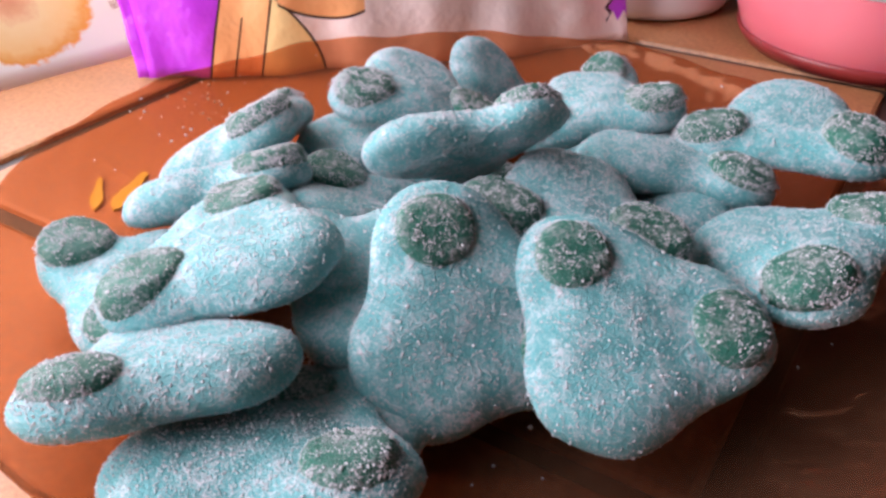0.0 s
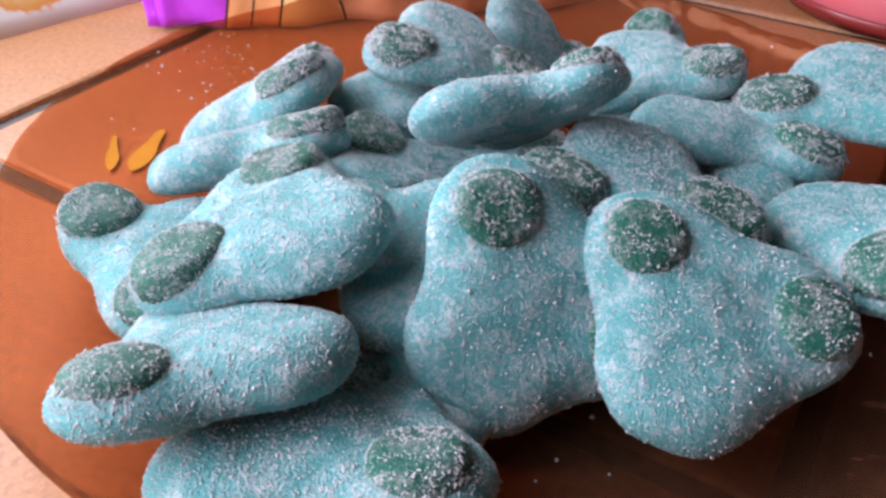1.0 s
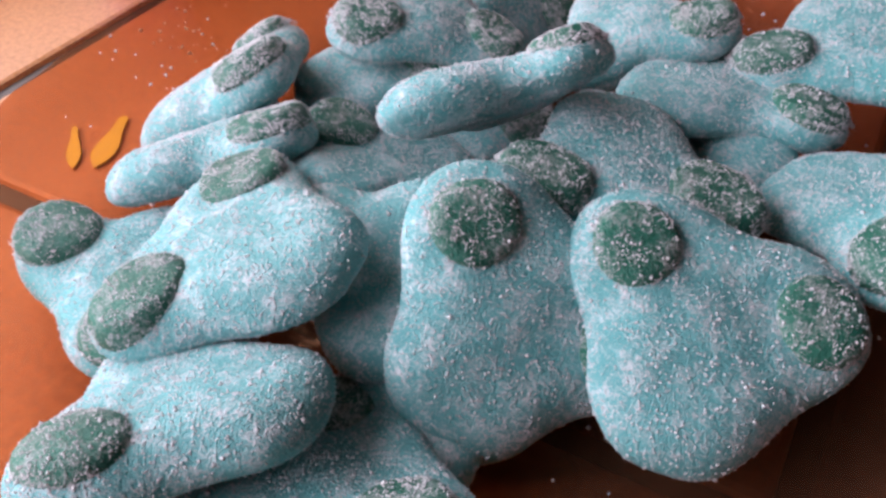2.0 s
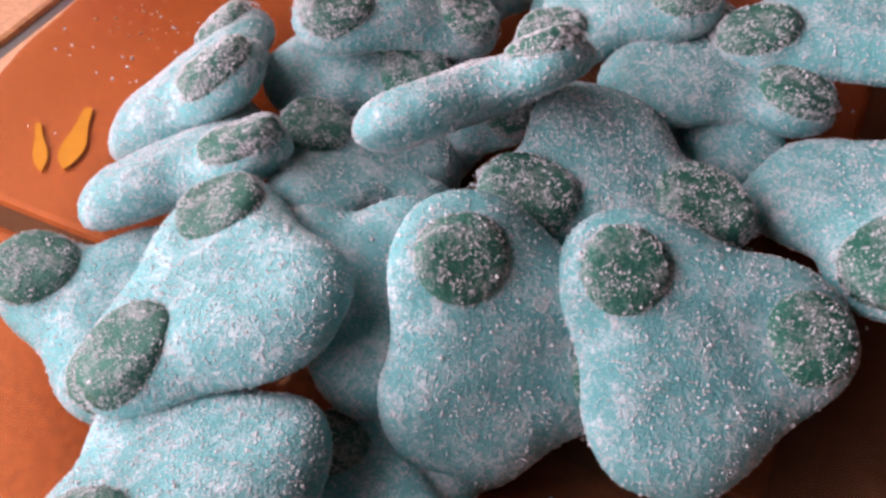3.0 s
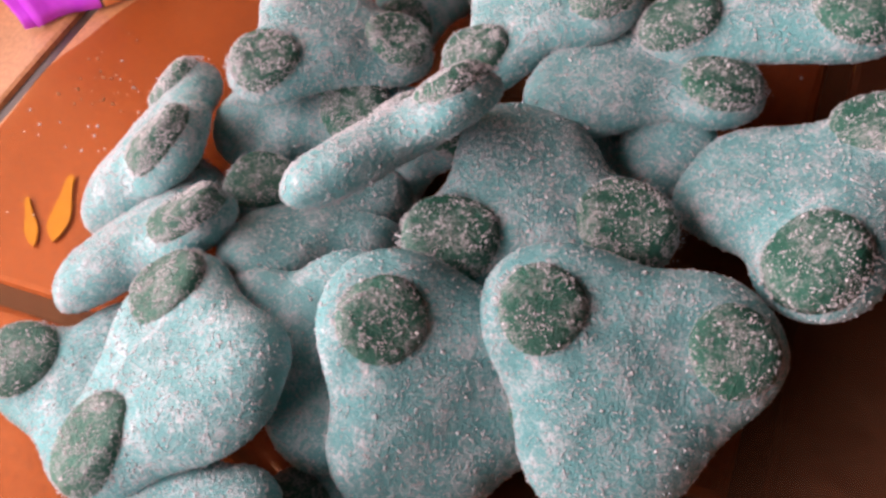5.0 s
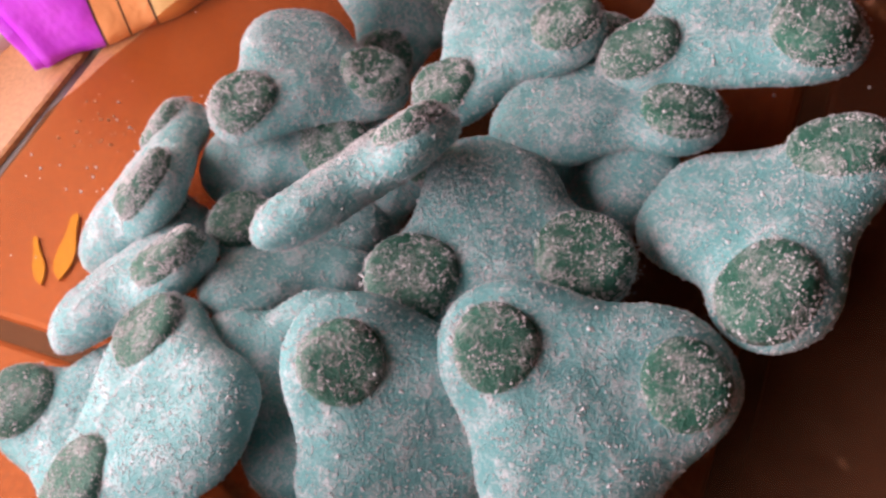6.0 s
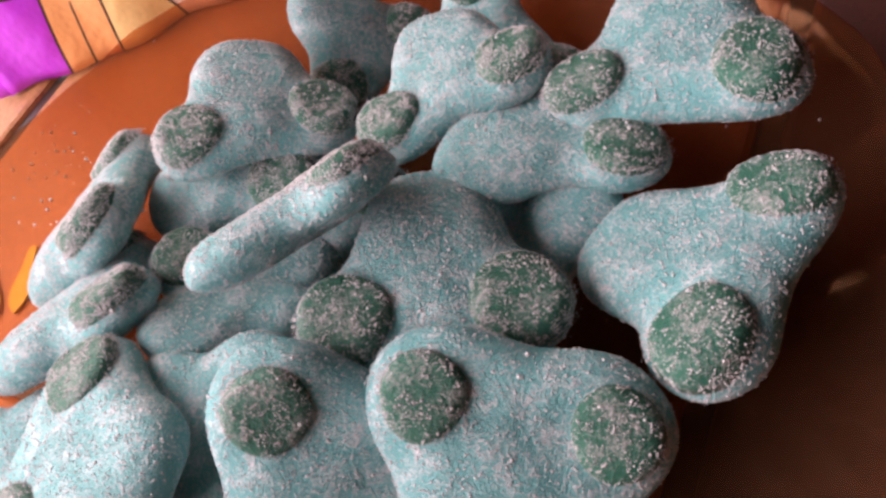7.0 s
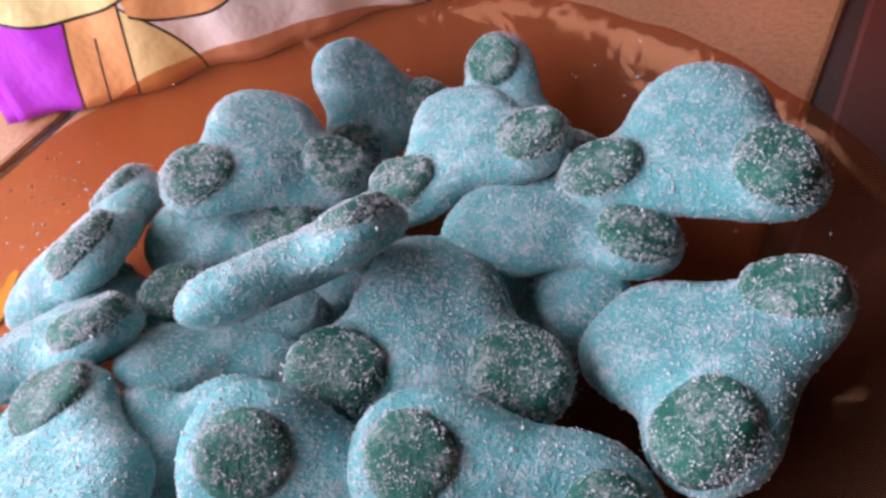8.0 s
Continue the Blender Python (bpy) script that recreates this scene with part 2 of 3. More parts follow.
def disc_template():
    pts, faces, seg = [(0, 0, 1.32)], [], 36
    rows = [(2.4, 1.26), (4.2, 1.12), (5.4, 0.86), (6.15, 0.35), (6.65, -0.5), (6.95, -1.7), (7.0, -3.2)]
    for r, z in rows:
        for i in range(seg):
            a = 2 * math.pi * i / seg
            pts.append((r * math.cos(a), r * math.sin(a), z))
    for i in range(seg):
        j = (i + 1) % seg
        faces.append((0, 1 + i, 1 + j))
        for k in range(len(rows) - 1):
            faces.append((1 + k * seg + i, 1 + (k + 1) * seg + i, 1 + (k + 1) * seg + j, 1 + k * seg + j))
    faces.append(tuple(1 + (len(rows) - 1) * seg + i for i in range(seg - 1, -1, -1)))
    return np.array(pts), faces


DISC, DISC_FACES = disc_template()


def warp(points, seed, bend, lumps=0.9):
    """Uneven casting: every sweet is bent and lumpy in its own way. Millimetres."""
    out = np.array(points, dtype=float)
    for p in out:
        v = Vector((p[0] * 0.09 + seed * 7.3, p[1] * 0.09, p[2] * 0.09))
        p += lumps * np.array(noise.noise_vector(v))
        v2 = Vector((p[0] * 0.35, p[1] * 0.35 + seed * 3.1, p[2] * 0.35))
        p[2] += 0.16 * noise.noise(v2)
        p[2] += bend * ((p[0] / 14) ** 2 + 0.5 * ((p[1] - 6) / 14) ** 2)
    return out


CRYSTAL = np.array([(1, 0, 0), (-1, 0, 0), (0, 1, 0), (0, -1, 0), (0, 0, 1), (0, 0, -1)], float)
CRYSTAL_FACES = np.array([(0, 2, 4), (2, 1, 4), (1, 3, 4), (3, 0, 4), (2, 0, 5), (1, 2, 5), (3, 1, 5), (0, 3, 5)])


def crystals(name, places, sizes, rng, parent=None):
    """Many small sugar crystals as one mesh."""
    n = len(places)
    q = rng.normal(size=(n, 4))
    q /= np.linalg.norm(q, axis=1)[:, None]
    w, x, y, z = q.T
    rot = np.stack([np.stack([1 - 2 * (y * y + z * z), 2 * (x * y - z * w), 2 * (x * z + y * w)], 1),
                    np.stack([2 * (x * y + z * w), 1 - 2 * (x * x + z * z), 2 * (y * z - x * w)], 1),
                    np.stack([2 * (x * z - y * w), 2 * (y * z + x * w), 1 - 2 * (x * x + y * y)], 1)], 1)
    shape = CRYSTAL[None] * rng.uniform(0.7, 1.3, (n, 6, 1)) * sizes[:, None, None]
    verts = np.einsum("nij,nkj->nki", rot, shape) + places[:, None, :]
    faces = (CRYSTAL_FACES[None] + (np.arange(n) * 6)[:, None, None]).reshape(-1, 3)
    me = bpy.data.meshes.new(name)
    me.vertices.add(n * 6)
    me.vertices.foreach_set("co", verts.reshape(-1))
    me.loops.add(len(faces) * 3)
    me.loops.foreach_set("vertex_index", faces.reshape(-1).astype(np.int32))
    me.polygons.add(len(faces))
    me.polygons.foreach_set("loop_start", np.arange(len(faces), dtype=np.int32) * 3)
    me.update(calc_edges=True)
    me.validate()
    me.materials.append(M_SUGAR)
    ob = new(name, me)
    if parent:
        ob.parent = parent
    return ob


def scatter(points, faces, count, rng, keep):
    """Random places and normals on a mesh of triangles and quads; keep(places, normals) gives each one's chance."""
    tri = np.array([t for f in faces if len(f) < 5 for t in ((f[0], f[1], f[2]),) + (((f[0], f[2], f[3]),) if len(f) == 4 else ())])
    a, b, c = points[tri[:, 0]], points[tri[:, 1]], points[tri[:, 2]]
    nrm = np.cross(b - a, c - a)
    area = np.linalg.norm(nrm, axis=1)
    pick = rng.choice(len(tri), count, p=area / area.sum())
    u, v = rng.random(count), rng.random(count)
    flip = u + v > 1
    u[flip], v[flip] = 1 - u[flip], 1 - v[flip]
    pos = a[pick] + u[:, None] * (b - a)[pick] + v[:, None] * (c - a)[pick]
    nn = nrm[pick] / (area[pick][:, None] + 1e-12)
    ok = rng.random(count) < keep(pos, nn)
    return pos[ok], nn[ok]


def clumps(pos, scale, seed):
    return np.array([noise.noise(Vector((p[0] * scale + seed * 5.7, p[1] * scale, p[2] * scale))) for p in pos])


def sweet(label, ear_a, ear_b, head, seed, bend=0.0, flipped=False, stretch=1.0, broad=False, frost=1.0, long=1.0, ears=1.0, fat=1.0):
    """One sweet from the tops of its two ears and of its head, in metres."""
    rng = np.random.default_rng(seed)
    ea, eb, h = Vector(ear_a), Vector(ear_b), Vector(head)
    mid = (ea + eb) / 2
    x = (eb - ea).normalized()
    y = h - mid
    y = (y - x * y.dot(x)).normalized()
    z = x.cross(y)
    if z.z < 0:
        x, z = -x, -z
    y = (h - z * 0.0012 - mid)
    y = (y - x * y.dot(x)).normalized()
    z = x.cross(y)
    origin = mid - z * 0.0013
    if flipped:
        x, z = -x, -z
        origin = mid + z * 0.0086
    size = min(1.10, max(0.93, (eb - ea).length / 0.0255)) * stretch
    thing = tagged(new("sugared_sweet"), label, "sweet", "sugared sweets on the plate")
    thing.matrix_world = Matrix.Translation(origin) @ Matrix((x, y, z)).transposed().to_4x4()
    body = np.array(BROAD if broad else SLIM)
    body[:, 1] *= np.where(body[:, 1] > 0, long, 1.0)
    body[:, 2] *= fat
    body = warp(body, seed, bend) * 0.001 * size
    mesh_object("body", body, SWEET_FACES, M_AQUA, thing)
    pos, nn = scatter(body, SWEET_FACES, int(13000 * frost), rng, lambda p, q: np.clip(0.52 + 0.9 * clumps(p, 420, seed) + 0.20 * q[:, 2], 0.14, 1))
    places, sizes = [pos + nn * 0.00004], [0.00006 + 0.00020 * rng.random(len(pos)) ** 2.5]
    for s in (-1, 1):
        shape = DISC * (ears * (1 + 0.05 * rng.normal()), ears * (1 + 0.05 * rng.normal()), 1.0) + (s * EAR, 0.0, 0.0)
        pts = warp(shape, seed, bend) * 0.001 * size
        mesh_object("green_ear", pts, DISC_FACES, M_GREEN, thing, label="translucent green jelly disc dusted with sugar")
        pos, nn = scatter(pts, DISC_FACES, int(5200 * frost), rng, lambda p, q: np.clip(0.27 + 0.9 * clumps(p, 600, seed + s), 0.02, 1) * (q[:, 2] > -0.2))
        places.append(pos + nn * 0.00005)
        a = rng.uniform(0, 2 * np.pi, 700)
        r = 6.95 * ears + 0.5 * rng.normal(size=700)
        ring = np.stack([s * EAR + r * np.cos(a), r * np.sin(a), -0.95 - 1.25 * (r - 6.7 * ears)], 1)
        places.append(warp(ring, seed, bend) * 0.001 * size)
        sizes.append(0.00006 + 0.00014 * rng.random(700) ** 2)
        sizes.append(0.00006 + 0.00018 * rng.random(len(pos)) ** 2.2)
    grains = np.concatenate(sizes)
    grains = np.where(rng.random(len(grains)) < 0.02, grains + 0.00016, grains)
    ob = crystals("sugar_coating", np.concatenate(places), grains, rng, thing)
    tagged(ob, "white sparkling sugar crystals", kind="stuff")
    return thing


AQ = "sugared aqua sweet with green ears, "
SWEETS = [
    (AQ + "lying across another", (-.0368, .1315, .0335), (-.0483, .1082, .0322), (-.0250, .1110, .0382), 0.0, False, 1.0),
    (AQ + "flat under another", (-.0695, .1337, .0222), (-.0535, .1130, .0205), (-.0515, .1305, .0215), 0.0, False, 1.0),
    (AQ + "leaning on its neighbours", (-.0003, .1093, .0383), (.0180, .1000, .0235), (-.0040, .0950, .0265), 0.0, False, 1.05),
    (AQ + "broad head outwards", (.0202, .1076, .0360), (.0436, .0978, .0290), (.0272, .0932, .0293), 0.0, False, 0.99),
    (AQ + "flat near the plate's rim", (.0572, .1082, .0330), (.0755, .1275, .0330), (.0550, .1265, .0305), 0.0, False, 1.0),
    (AQ + "on top of the pile", (-.0165, .1777, .0367), (.0087, .1818, .0290), (-.0025, .1955, .0342), -0.9, False, 0.98),
    (AQ + "high on the pile", (.0210, .1670, .0330), (.0447, .1682, .0370), (.0240, .1835, .0335), 0.0, False, 1.0),
    (AQ + "in the middle of the pile", (.0108, .1255, .0357), (.0355, .1226, .0318), (.0224, .1400, .0352), 0.0, False, 1.03),
    (AQ + "standing on edge", (.0148, .1478, .0446), (.0033, .1618, .0285), (-.0164, .1440, .0400), 0.0, False, 1.0),
    (AQ + "tilted with one ear hidden", (.0585, .1458, .0315), (.0517, .1705, .0290), (.0330, .1520, .0350), 0.0, False, 1.0),
    (AQ + "head up over the rim", (.0545, .1580, .0358), (.0812, .1475, .0388), (.0755, .1715, .0388), -0.6, False, 0.96),
    (AQ + "leaning on edge", (-.0417, .1680, .0330), (-.0437, .1940, .0235), (-.0635, .1768, .0188), 0.0, False, 1.0),
    (AQ + "half hidden under others", (-.0150, .1930, .0270), (-.0040, .1705, .0240), (-.0270, .1765, .0262), 0.0, False, 1.0),
    (AQ + "tilted low beside the pile", (-.0352, .1487, .0325), (-.0432, .1695, .0208), (-.0660, .1505, .0245), 0.0, False, 1.0),
    ("sugared pale aqua sweet upturned, head out", (-.0215, .1590, .0212), (-.0037, .1430, .0212), (-.0227, .1398, .0303), 0.0, True, 0.9),
    ("sugared pale aqua sweet upturned and wedged", (-.0260, .1265, .0285), (-.0170, .1055, .0245), (-.0048, .1300, .0335), 0.0, True, 1.0),
    ("sugared pale aqua sweet upturned under others", (-.0145, .1120, .0215), (-.0105, .0885, .0180), (.0010, .1030, .0200), 0.0, True, 1.0),
    (AQ + "flat with pale head showing", (.0290, .1540, .0190), (.0305, .1290, .0185), (.0425, .1425, .0262), 0.0, False, 1.0),
    (AQ + "low in the shade", (-.0060, .1750, .0235), (.0130, .1640, .0170), (-.0130, .1640, .0180), 0.0, False, 0.95),
    (AQ + "deep in the pile", (-.0220, .1575, .0250), (-.0080, .1380, .0180), (-.0060, .1560, .0190), 0.0, False, 0.95),
    (AQ + "behind the pile", (.0100, .1965, .0180), (.0275, .2120, .0150), (.0165, .2125, .0262), 0.0, False, 0.95),
    (AQ + "at the pile's corner", (-.0488, .0830, .0340), (-.0440, .1060, .0255), (-.0250, .0935, .0340), 0.0, False, 1.02),
    (AQ + "near the plate's edge", (-.0120, .0755, .0275), (-.0230, .0980, .0185), (-.0285, .0805, .0262), 0.0, False, 1.0),
    (AQ + "with one ear up", (.0412, .2065, .0272), (.0470, .1845, .0170), (.0300, .1920, .0165), 0.0, False, 0.95),
]
FROST = {2: 0.8, 3: 0.8, 4: 0.85, 5: 1.6, 6: 1.2, 7: 1.2, 8: 1.5, 11: 1.7, 12: 1.5, 13: 1.3, 18: 1.6, 20: 1.5}
LONG = {10: 1.08, 6: 1.08, 7: 1.12, 8: 1.14, 9: 1.06, 11: 1.08, 13: 1.14, 22: 1.1}
FAT = {8: 1.05, 11: 1.1, 13: 1.12}
EARS = {0: 1.08, 2: 0.94, 3: 0.94, 7: 1.12}
for i, (label, a, b, h, bend, flipped, stretch) in enumerate(SWEETS):
    sweet(label, a, b, h, i + 1, bend, flipped, stretch, broad=i in (0, 2, 3, 21, 22), frost=FROST.get(i, 1.0), long=LONG.get(i, 1.0), ears=EARS.get(i, 1.0), fat=FAT.get(i, 1.0))

# loose sugar on the plate
rng = np.random.default_rng(77)
xy = np.concatenate([rng.normal((-0.063, 0.206), (0.007, 0.010), (70, 2)), rng.normal((0.004, 0.150), (0.05, 0.05), (110, 2))])
xy = xy[np.hypot(xy[:, 0] - PLATE.x, xy[:, 1] - PLATE.y) < 0.0955]
loose = np.array([(x, y, plate_height(x, y) + 0.0002) for x, y in xy])
tagged(crystals("loose_sugar", loose, rng.uniform(0.00022, 0.00052, len(loose)), rng), "white sugar grains spilt on the amber plate", "sugar", kind="stuff")


# ---- packets and tubs behind the plate ----
def sheet(name, nu, nv, f, mat, thick, parent=None, label=""):
    """A bent sheet with thickness: f(u, v) gives its front."""
    front = [[Vector(f(i / nu, j / nv)) for j in range(nv + 1)] for i in range(nu + 1)]
    verts, faces = [], []
    for i in range(nu + 1):
        for j in range(nv + 1):
            verts.append(front[i][j])
    off = len(verts)
    for i in range(nu + 1):
        for j in range(nv + 1):
            verts.append(front[i][j] + Vector(thick(i / nu, j / nv)))
    k = nv + 1
    for i in range(nu):
        for j in range(nv):
            a = i * k + j
            faces.append((a, a + k, a + k + 1, a + 1))
            faces.append((off + a, off + a + 1, off + a + k + 1, off + a + k))
    loop = [i * k for i in range(nu + 1)] + [nu * k + j for j in range(1, k)] + [i * k + nv for i in range(nu - 1, -1, -1)] + [j for j in range(nv - 1, 0, -1)]
    for a, b in zip(loop, loop[1:] + loop[:1]):
        faces.append((a, off + a, off + b, b))
    return mesh_object(name, verts, faces, mat, parent, True, label)


def packet_print():
    """Printed film: purple, orange, cream and pink fields parted by dark lines."""
    m, n, l, b = material("printed_film", (0.8, 0.5, 0.5), 0.32)
    co = n.new("ShaderNodeTexCoord").outputs["Object"]
    sep = n.new("ShaderNodeSeparateXYZ")
    l.new(co, sep.inputs[0])

    def maths(op, a, bb, c=None):
        k = n.new("ShaderNodeMath")
        k.operation = op
        for i, v in enumerate((a, bb, c)):
            if v is None:
                continue
            if isinstance(v, (int, float)):
                k.inputs[i].default_value = v
            else:
                l.new(v, k.inputs[i])
        return k.outputs[0]

    dark, purple, orange, cream, pink = (0.03, 0.010, 0.008), (0.52, 0.04, 0.70), (0.92, 0.42, 0.17), (0.97, 0.70, 0.32), (0.97, 0.77, 0.72)
    x, z = sep.outputs["X"], sep.outputs["Z"]

    def arch(k, x0):
        """Height above a parabola that opens upwards round x0."""
        return maths("MULTIPLY_ADD", maths("POWER", maths("ABSOLUTE", maths("ADD", x, -x0), 0), 2.0), -k, z)

    def fill(colour, mask, value):
        return mix_colour(n, l, mask, colour, value)

    def near(value, at, half):
        return maths("COMPARE", value, at, half)

    lean = maths("MULTIPLY_ADD", z, -0.22, x)
    side = maths("MULTIPLY_ADD", maths("POWER", maths("ABSOLUTE", z, 0), 2.0), 18.0, x)
    arm = maths("MULTIPLY", maths("LESS_THAN", x, -0.0252), maths("GREATER_THAN", x, -0.0525))
    field = fill(pink, maths("LESS_THAN", side, -0.0398), cream)
    field = fill(field, near(side, -0.0398, 0.00045), dark)
    field = fill(field, maths("MULTIPLY", arm, maths("GREATER_THAN", arch(20.0, -0.0360), 0.0197)), orange)
    field = fill(field, maths("MULTIPLY", arm, near(arch(20.0, -0.0360), 0.0197, 0.00045)), dark)
    field = fill(field, maths("LESS_THAN", lean, -0.0604), orange)
    field = fill(field, near(lean, -0.0604, 0.00040), dark)
    field = fill(field, maths("MULTIPLY", near(lean, -0.0692, 0.00030), maths("LESS_THAN", z, 0.0205)), dark)
    field = fill(field, maths("LESS_THAN", lean, -0.0770), purple)
    field = fill(field, near(lean, -0.0770, 0.00040), dark)
    field = fill(field, maths("GREATER_THAN", arch(10.5, -0.0705), 0.0268), cream)
    field = fill(field, near(arch(10.5, -0.0705), 0.0268, 0.00045), dark)
    jag = maths("MULTIPLY", maths("PINGPONG", sep.outputs["X"], 0.0022), 1.6)
    jag_z = maths("MULTIPLY", maths("PINGPONG", sep.outputs["Z"], 0.0026), 0.9)
    tip_x = ramp(n, [(0.0, (0, 0, 0)), (0.5, dark), (0.53, purple)], True)
    l.new(maths("MULTIPLY_ADD", maths("ADD", sep.outputs["X"], jag_z), 20.0, 0.5 - 0.0605 * 20.0), tip_x.inputs["Fac"])
    tip_z = ramp(n, [(0.0, (0, 0, 0)), (0.5, (1, 1, 1))], True)
    l.new(maths("MULTIPLY_ADD", maths("ADD", sep.outputs["Z"], jag), 20.0, 0.5 - 0.0115 * 20.0), tip_z.inputs["Fac"])
    tip = ramp(n, [(0.0, (0, 0, 0)), (0.5, (1, 1, 1))], True)
    l.new(maths("MULTIPLY_ADD", maths("ADD", sep.outputs["X"], jag_z), 20.0, 0.5 - 0.0605 * 20.0), tip.inputs["Fac"])
    tip_mask = maths("MULTIPLY", tip.outputs["Color"], tip_z.outputs["Color"])
    field = mix_colour(n, l, tip_mask, field, tip_x.outputs["Color"])
    l.new(field, b.inputs["Base Color"])
    crinkle = noise_node(n, l, 75, 3, 0.6)
    bump_into(n, l, b, crinkle.outputs["Fac"], 0.4, 0.004)
    b.inputs["Coat Weight"].default_value = 0.3
    return m


def packet_front(u, v):
    x0, y0, x1, y1 = -0.097, 0.262, 0.068, 0.300
    bulge = 0.024 * math.sin(math.pi * min(1, u * 1.02)) ** 0.7 * math.sin(math.pi * min(1.0, 0.04 + v * 0.96)) ** 0.6
    ripple = 0.0016 * math.sin(23 * u + 5 * v) * math.sin(9 * v + 2) + 0.0012 * math.sin(41 * u) * (1 - v)
    x = x0 + (x1 - x0) * u + 0.010 * v * (u - 0.5) - 0.022 * v
    return (x + 0.22 * bulge, y0 + (y1 - y0) * u - bulge + ripple + 0.045 * v, 0.0012 + 0.15 * v)


packet = tagged(new("sweet_packet"), "crinkled purple, orange and pink printed plastic packet", "packet")
M_FILM = packet_print()
sheet("film", 60, 44, packet_front, M_FILM,
      lambda u, v: (0, 0.004 + 0.045 * (math.sin(math.pi * u) * math.sin(math.pi * v)) ** 0.6, 0), packet)
sheet("side_seam", 4, 44, lambda u, v: Vector(packet_front(0, v)) + Vector((-0.004 * (1 - u), 0.0008 + 0.0006 * math.sin(60 * v), 0)), M_FILM, lambda u, v: (0, 0.0007, 0), packet)


def bread_print():
    m, n, l, b = material("printed_white_paper", (0.85, 0.78, 0.76), 0.45)
    co = n.new("ShaderNodeTexCoord").outputs["Object"]
    mp = n.new("ShaderNodeMapping")
    mp.inputs["Location"].default_value = (-BREAD[0], -BREAD[1], 0)
    l.new(co, mp.inputs["Vector"])
    flat = n.new("ShaderNodeVectorMath")
    flat.operation = "MULTIPLY"
    flat.inputs[1].default_value = (0.8, 1, 0)
    l.new(mp.outputs["Vector"], flat.inputs[0])
    wob = noise_node(n, l, 130, 5, 0.75)
    length = n.new("ShaderNodeVectorMath")
    length.operation = "LENGTH"
    l.new(flat.outputs["Vector"], length.inputs[0])
    ma = n.new("ShaderNodeMath")
    ma.operation = "MULTIPLY_ADD"
    l.new(wob.outputs["Fac"], ma.inputs[0])
    ma.inputs[1].default_value = 0.010
    l.new(length.outputs["Value"], ma.inputs[2])
    sc = n.new("ShaderNodeMath")
    sc.operation = "MULTIPLY"
    l.new(ma.outputs[0], sc.inputs[0])
    sc.inputs[1].default_value = 17.6
    r = ramp(n, [(0.0, (0.60, 0.20, 0.12)), (0.17, (0.80, 0.42, 0.24)), (0.24, (0.92, 0.68, 0.38)), (0.38, (0.90, 0.58, 0.25)), (0.45, (0.82, 0.34, 0.06)), (0.475, (0.88, 0.83, 0.80))])
    l.new(sc.outputs[0], r.inputs["Fac"])
    l.new(r.outputs["Color"], b.inputs["Base Color"])
    return m


BREAD = (0.0150, 0.0275)
pack = tagged(new("bread_bag"), "white printed paper bread bag with a bread picture", "bag")
pack.matrix_world = Matrix.Translation((-0.143, 0.2535, 0.0008)) @ Matrix.Rotation(radians(44.5), 4, "Z") @ Matrix.Rotation(radians(38), 4, "X")
sheet("paper", 40, 20, lambda u, v: (-0.10 + 0.24 * u, 0.12 * v, 0.0015 * math.sin(9 * u + 3 * v) + 0.010 * math.sin(math.pi * v)), bread_print(),
      lambda u, v: (0, 0.0006, -0.0012), pack)
font = bpy.data.curves.new("print_text", "FONT")
font.body, font.size, font.extrude = "BEST B", 0.0046, 0.00005
ink = material("brown_ink", (0.30, 0.10, 0.05), 0.5)[0]
font.materials.append(ink)
word = new("printed_words", font)
word.parent = pack
word.location = (0.0459, 0.0155, 0.0062)
word.scale = (0.46, 1, 1)


def tub(name, x, y, profile, mat, label, lid=None):
    v, f = lathe(profile, 72)
    ob = tagged(new(name), label, "tub")
    ob.location = (x, y, 0.0)
    mesh_object("wall", v, f, mat, ob)
    return ob


M_PINK, kn, kl, kb = material("pink_plastic", (0.85, 0.20, 0.24), 0.28)
tone = noise_node(kn, kl, 25, 2, 0.5)
tr = ramp(kn, [(0.3, (0.80, 0.17, 0.21)), (0.7, (0.88, 0.24, 0.28))])
kl.new(tone.outputs["Fac"], tr.inputs["Fac"])
kl.new(tr.outputs["Color"], kb.inputs["Base Color"])
kb.inputs["Subsurface Weight"].default_value, kb.inputs["Subsurface Scale"].default_value = 0.2, 0.004
M_WHITE = material("white_plastic", (0.82, 0.80, 0.79), 0.3)[0]
R0 = 0.047
pink = tub("pink_tub", 0.1560, 0.2975, [(0.0, 0.0008), (R0 - 0.009, 0.0008), (R0 - 0.004, 0.002), (R0 - 0.001, 0.006), (R0 + 0.0015, 0.013), (R0 + 0.002, 0.020),
                                        (R0 + 0.0015, 0.075), (R0 - 0.004, 0.086), (0.0, 0.086)], M_PINK, "glossy pink plastic tub with a white label")
lv, lf = lathe([(R0 + 0.0018, 0.029), (R0 + 0.0024, 0.0292), (R0 + 0.0022, 0.070), (R0 + 0.0016, 0.070)], 72)
bv, bf = lathe([(R0 - 0.006, 0.0004), (R0 - 0.0032, 0.0006), (R0 - 0.0008, 0.0036), (R0 + 0.0004, 0.0062), (R0 - 0.0006, 0.0063)], 72)
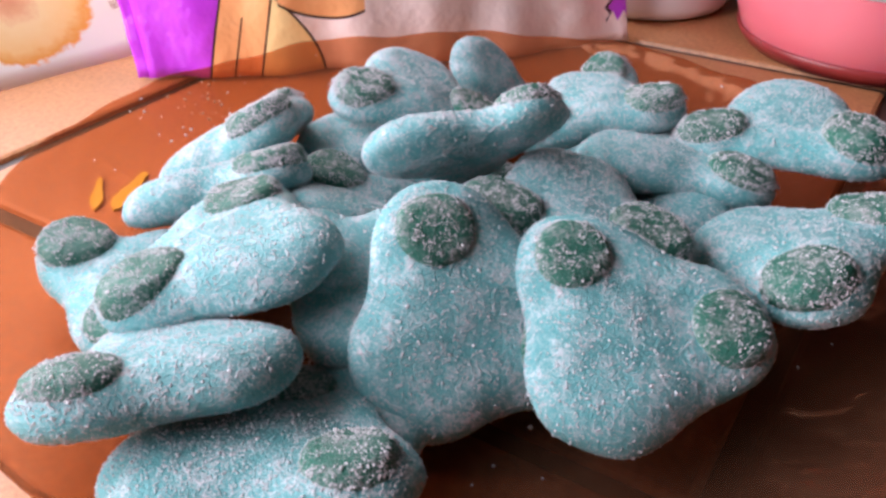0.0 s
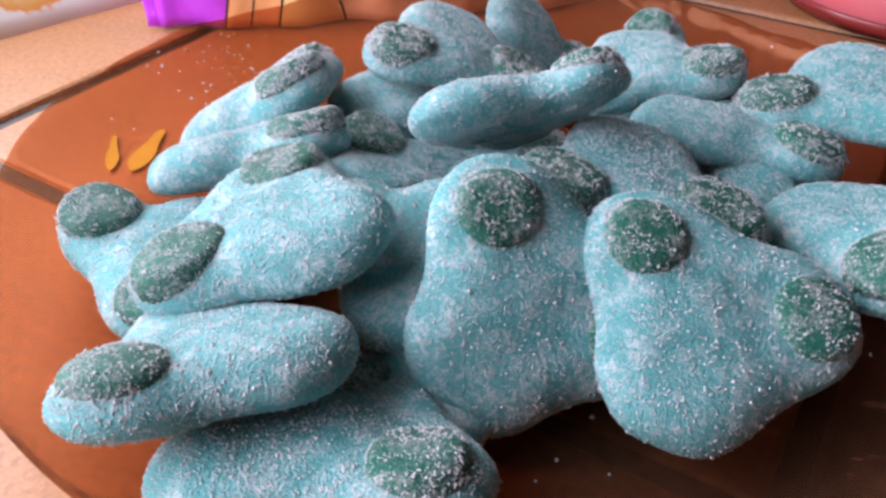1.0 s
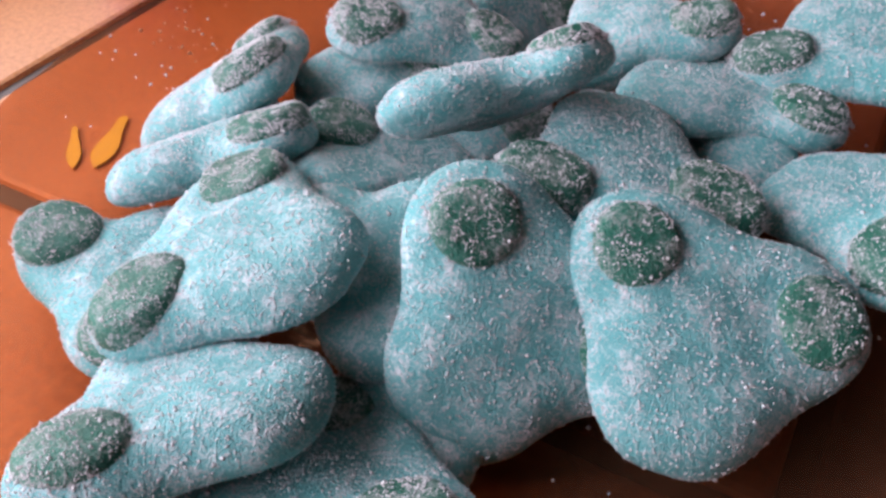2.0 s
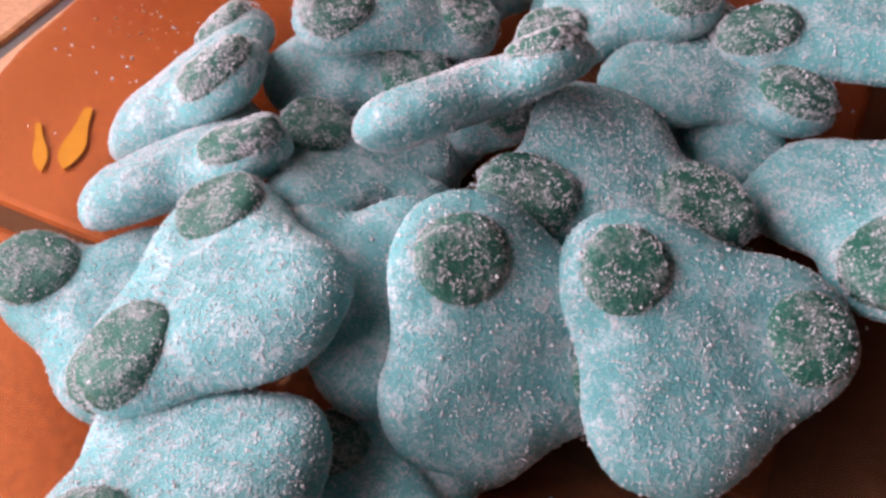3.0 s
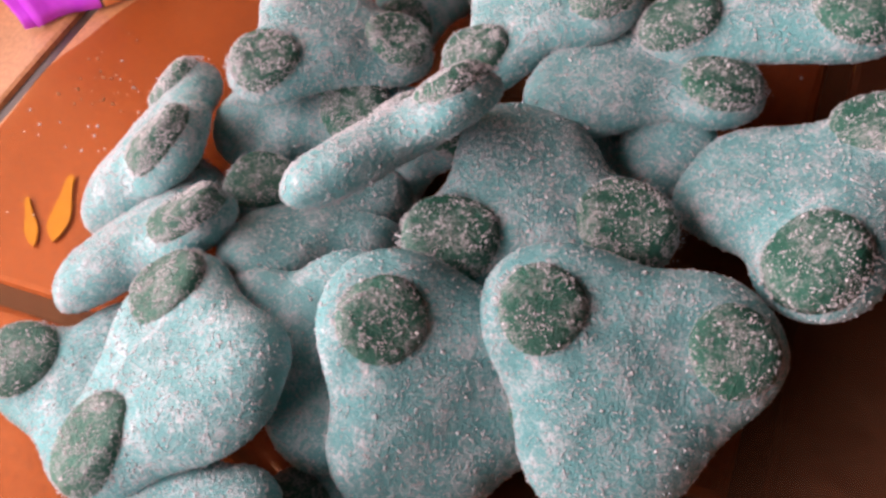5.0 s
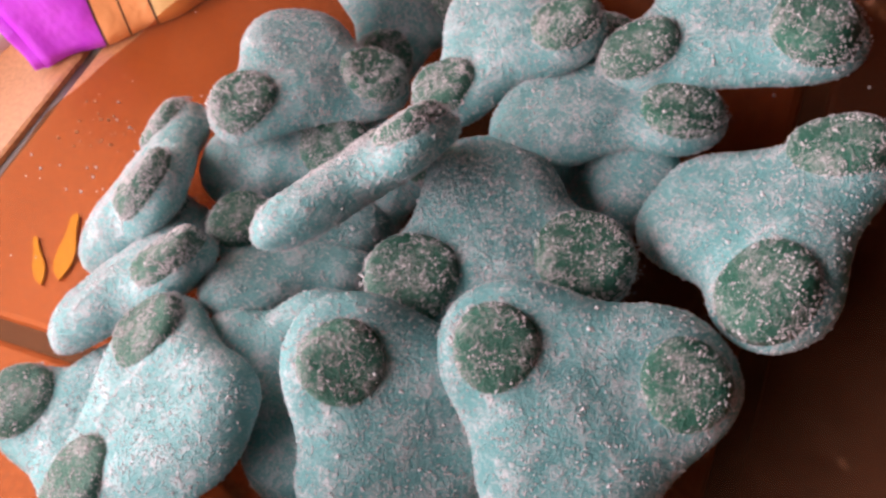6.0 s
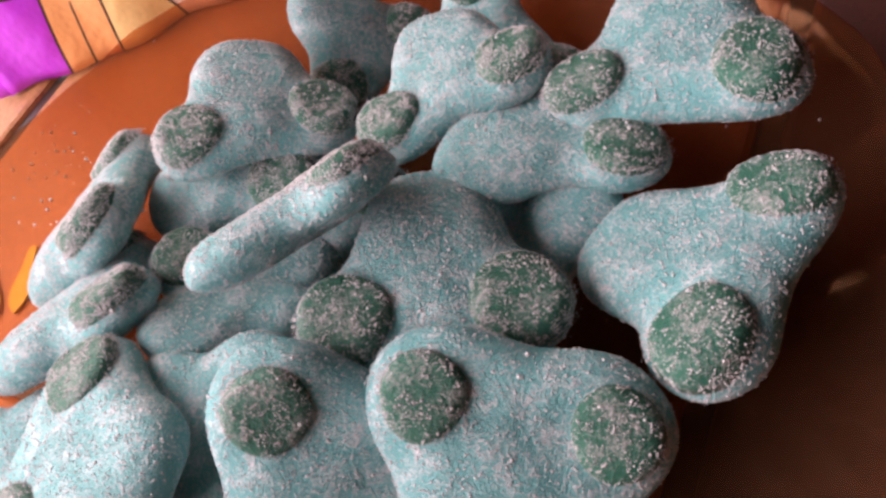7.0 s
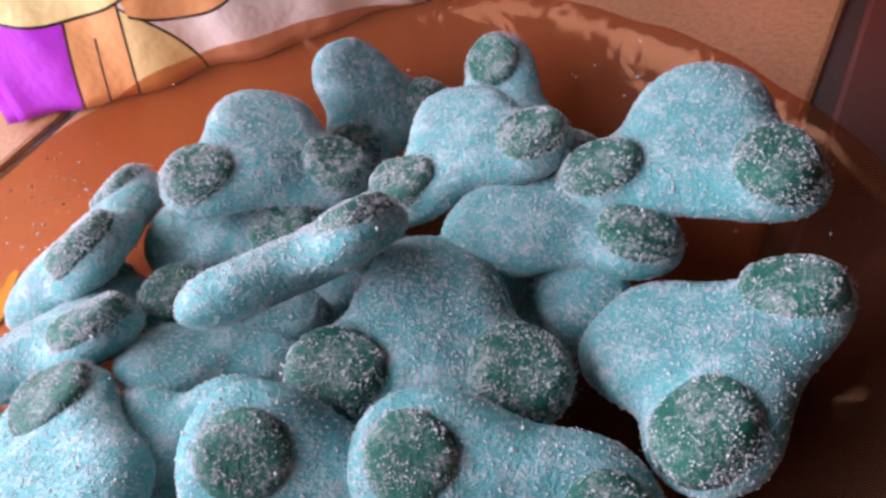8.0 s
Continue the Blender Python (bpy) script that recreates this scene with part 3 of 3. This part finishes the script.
mesh_object("base_ring", bv, bf, material("dark_red_plastic", (0.30, 0.035, 0.035), 0.3)[0], pink, label="dark red base ring")
mesh_object("paper_label", lv, lf, M_WHITE, pink, label="white paper label")
tub("white_tub", 0.0850, 0.3530, [(0.0, 0.0006), (0.030, 0.0006), (0.0325, 0.0018), (0.0345, 0.005), (0.037, 0.09), (0.0355, 0.09), (0.0, 0.088)], M_WHITE, "plain white plastic tub standing behind the packet")

# ---- table tiles, one by one ----
tile_bm = box((TILE - GAP, TILE - GAP, 0.008), (0, 0, -0.004), 0.0016)
tile_mesh = bpy.data.meshes.new("tile")
tile_bm.to_mesh(tile_mesh)
tile_bm.free()
tile_mesh.materials.append(M_TILE)
dark_mesh = tile_mesh.copy()
dark_mesh.materials[0] = M_TILE_DARK
DARK = {(2, 1), (3, 2), (0, 3)}
for i in range(4):
    for j in range(4):
        t = new("tile", dark_mesh if (i, j) in DARK else tile_mesh)
        t.parent = table
        t.location = ((i - 1.5) * TILE, (j - 1.5) * TILE, 0)

# ---- yellow patches on the tile under the plate, painted for a reflection ----
M_YELLOW = tile_material("yellow_reflection_colour", (0.74, 0.62, 0.05), (0.60, 0.48, 0.04))
for x, y, lx, ly, turn in ((-0.0885, 0.1865, 0.0018, 0.0085, 0.25), (-0.0805, 0.1880, 0.0032, 0.0100, -0.1)):
    bm = bmesh.new()
    rim = []
    for k in range(24):
        a = 2 * math.pi * k / 24
        p = Matrix.Rotation(turn, 4, "Z") @ Vector((lx * math.sin(a) * (0.75 + 0.25 * math.cos(3 * a)), ly * math.cos(a), 0))
        rim.append(bm.verts.new((x + p.x, y + p.y, 0.0004)))
    bm.faces.new(rim)
    ext = bmesh.ops.extrude_face_region(bm, geom=bm.faces[:])
    bmesh.ops.translate(bm, vec=(0, 0, 0.0004), verts=[v for v in ext["geom"] if isinstance(v, bmesh.types.BMVert)])
    spot = part("painted_reflection", bm, M_YELLOW, None, "yellow patch painted for a reflection in the plate")
    spot.parent = table
    spot.matrix_parent_inverse = table.matrix_world.inverted()
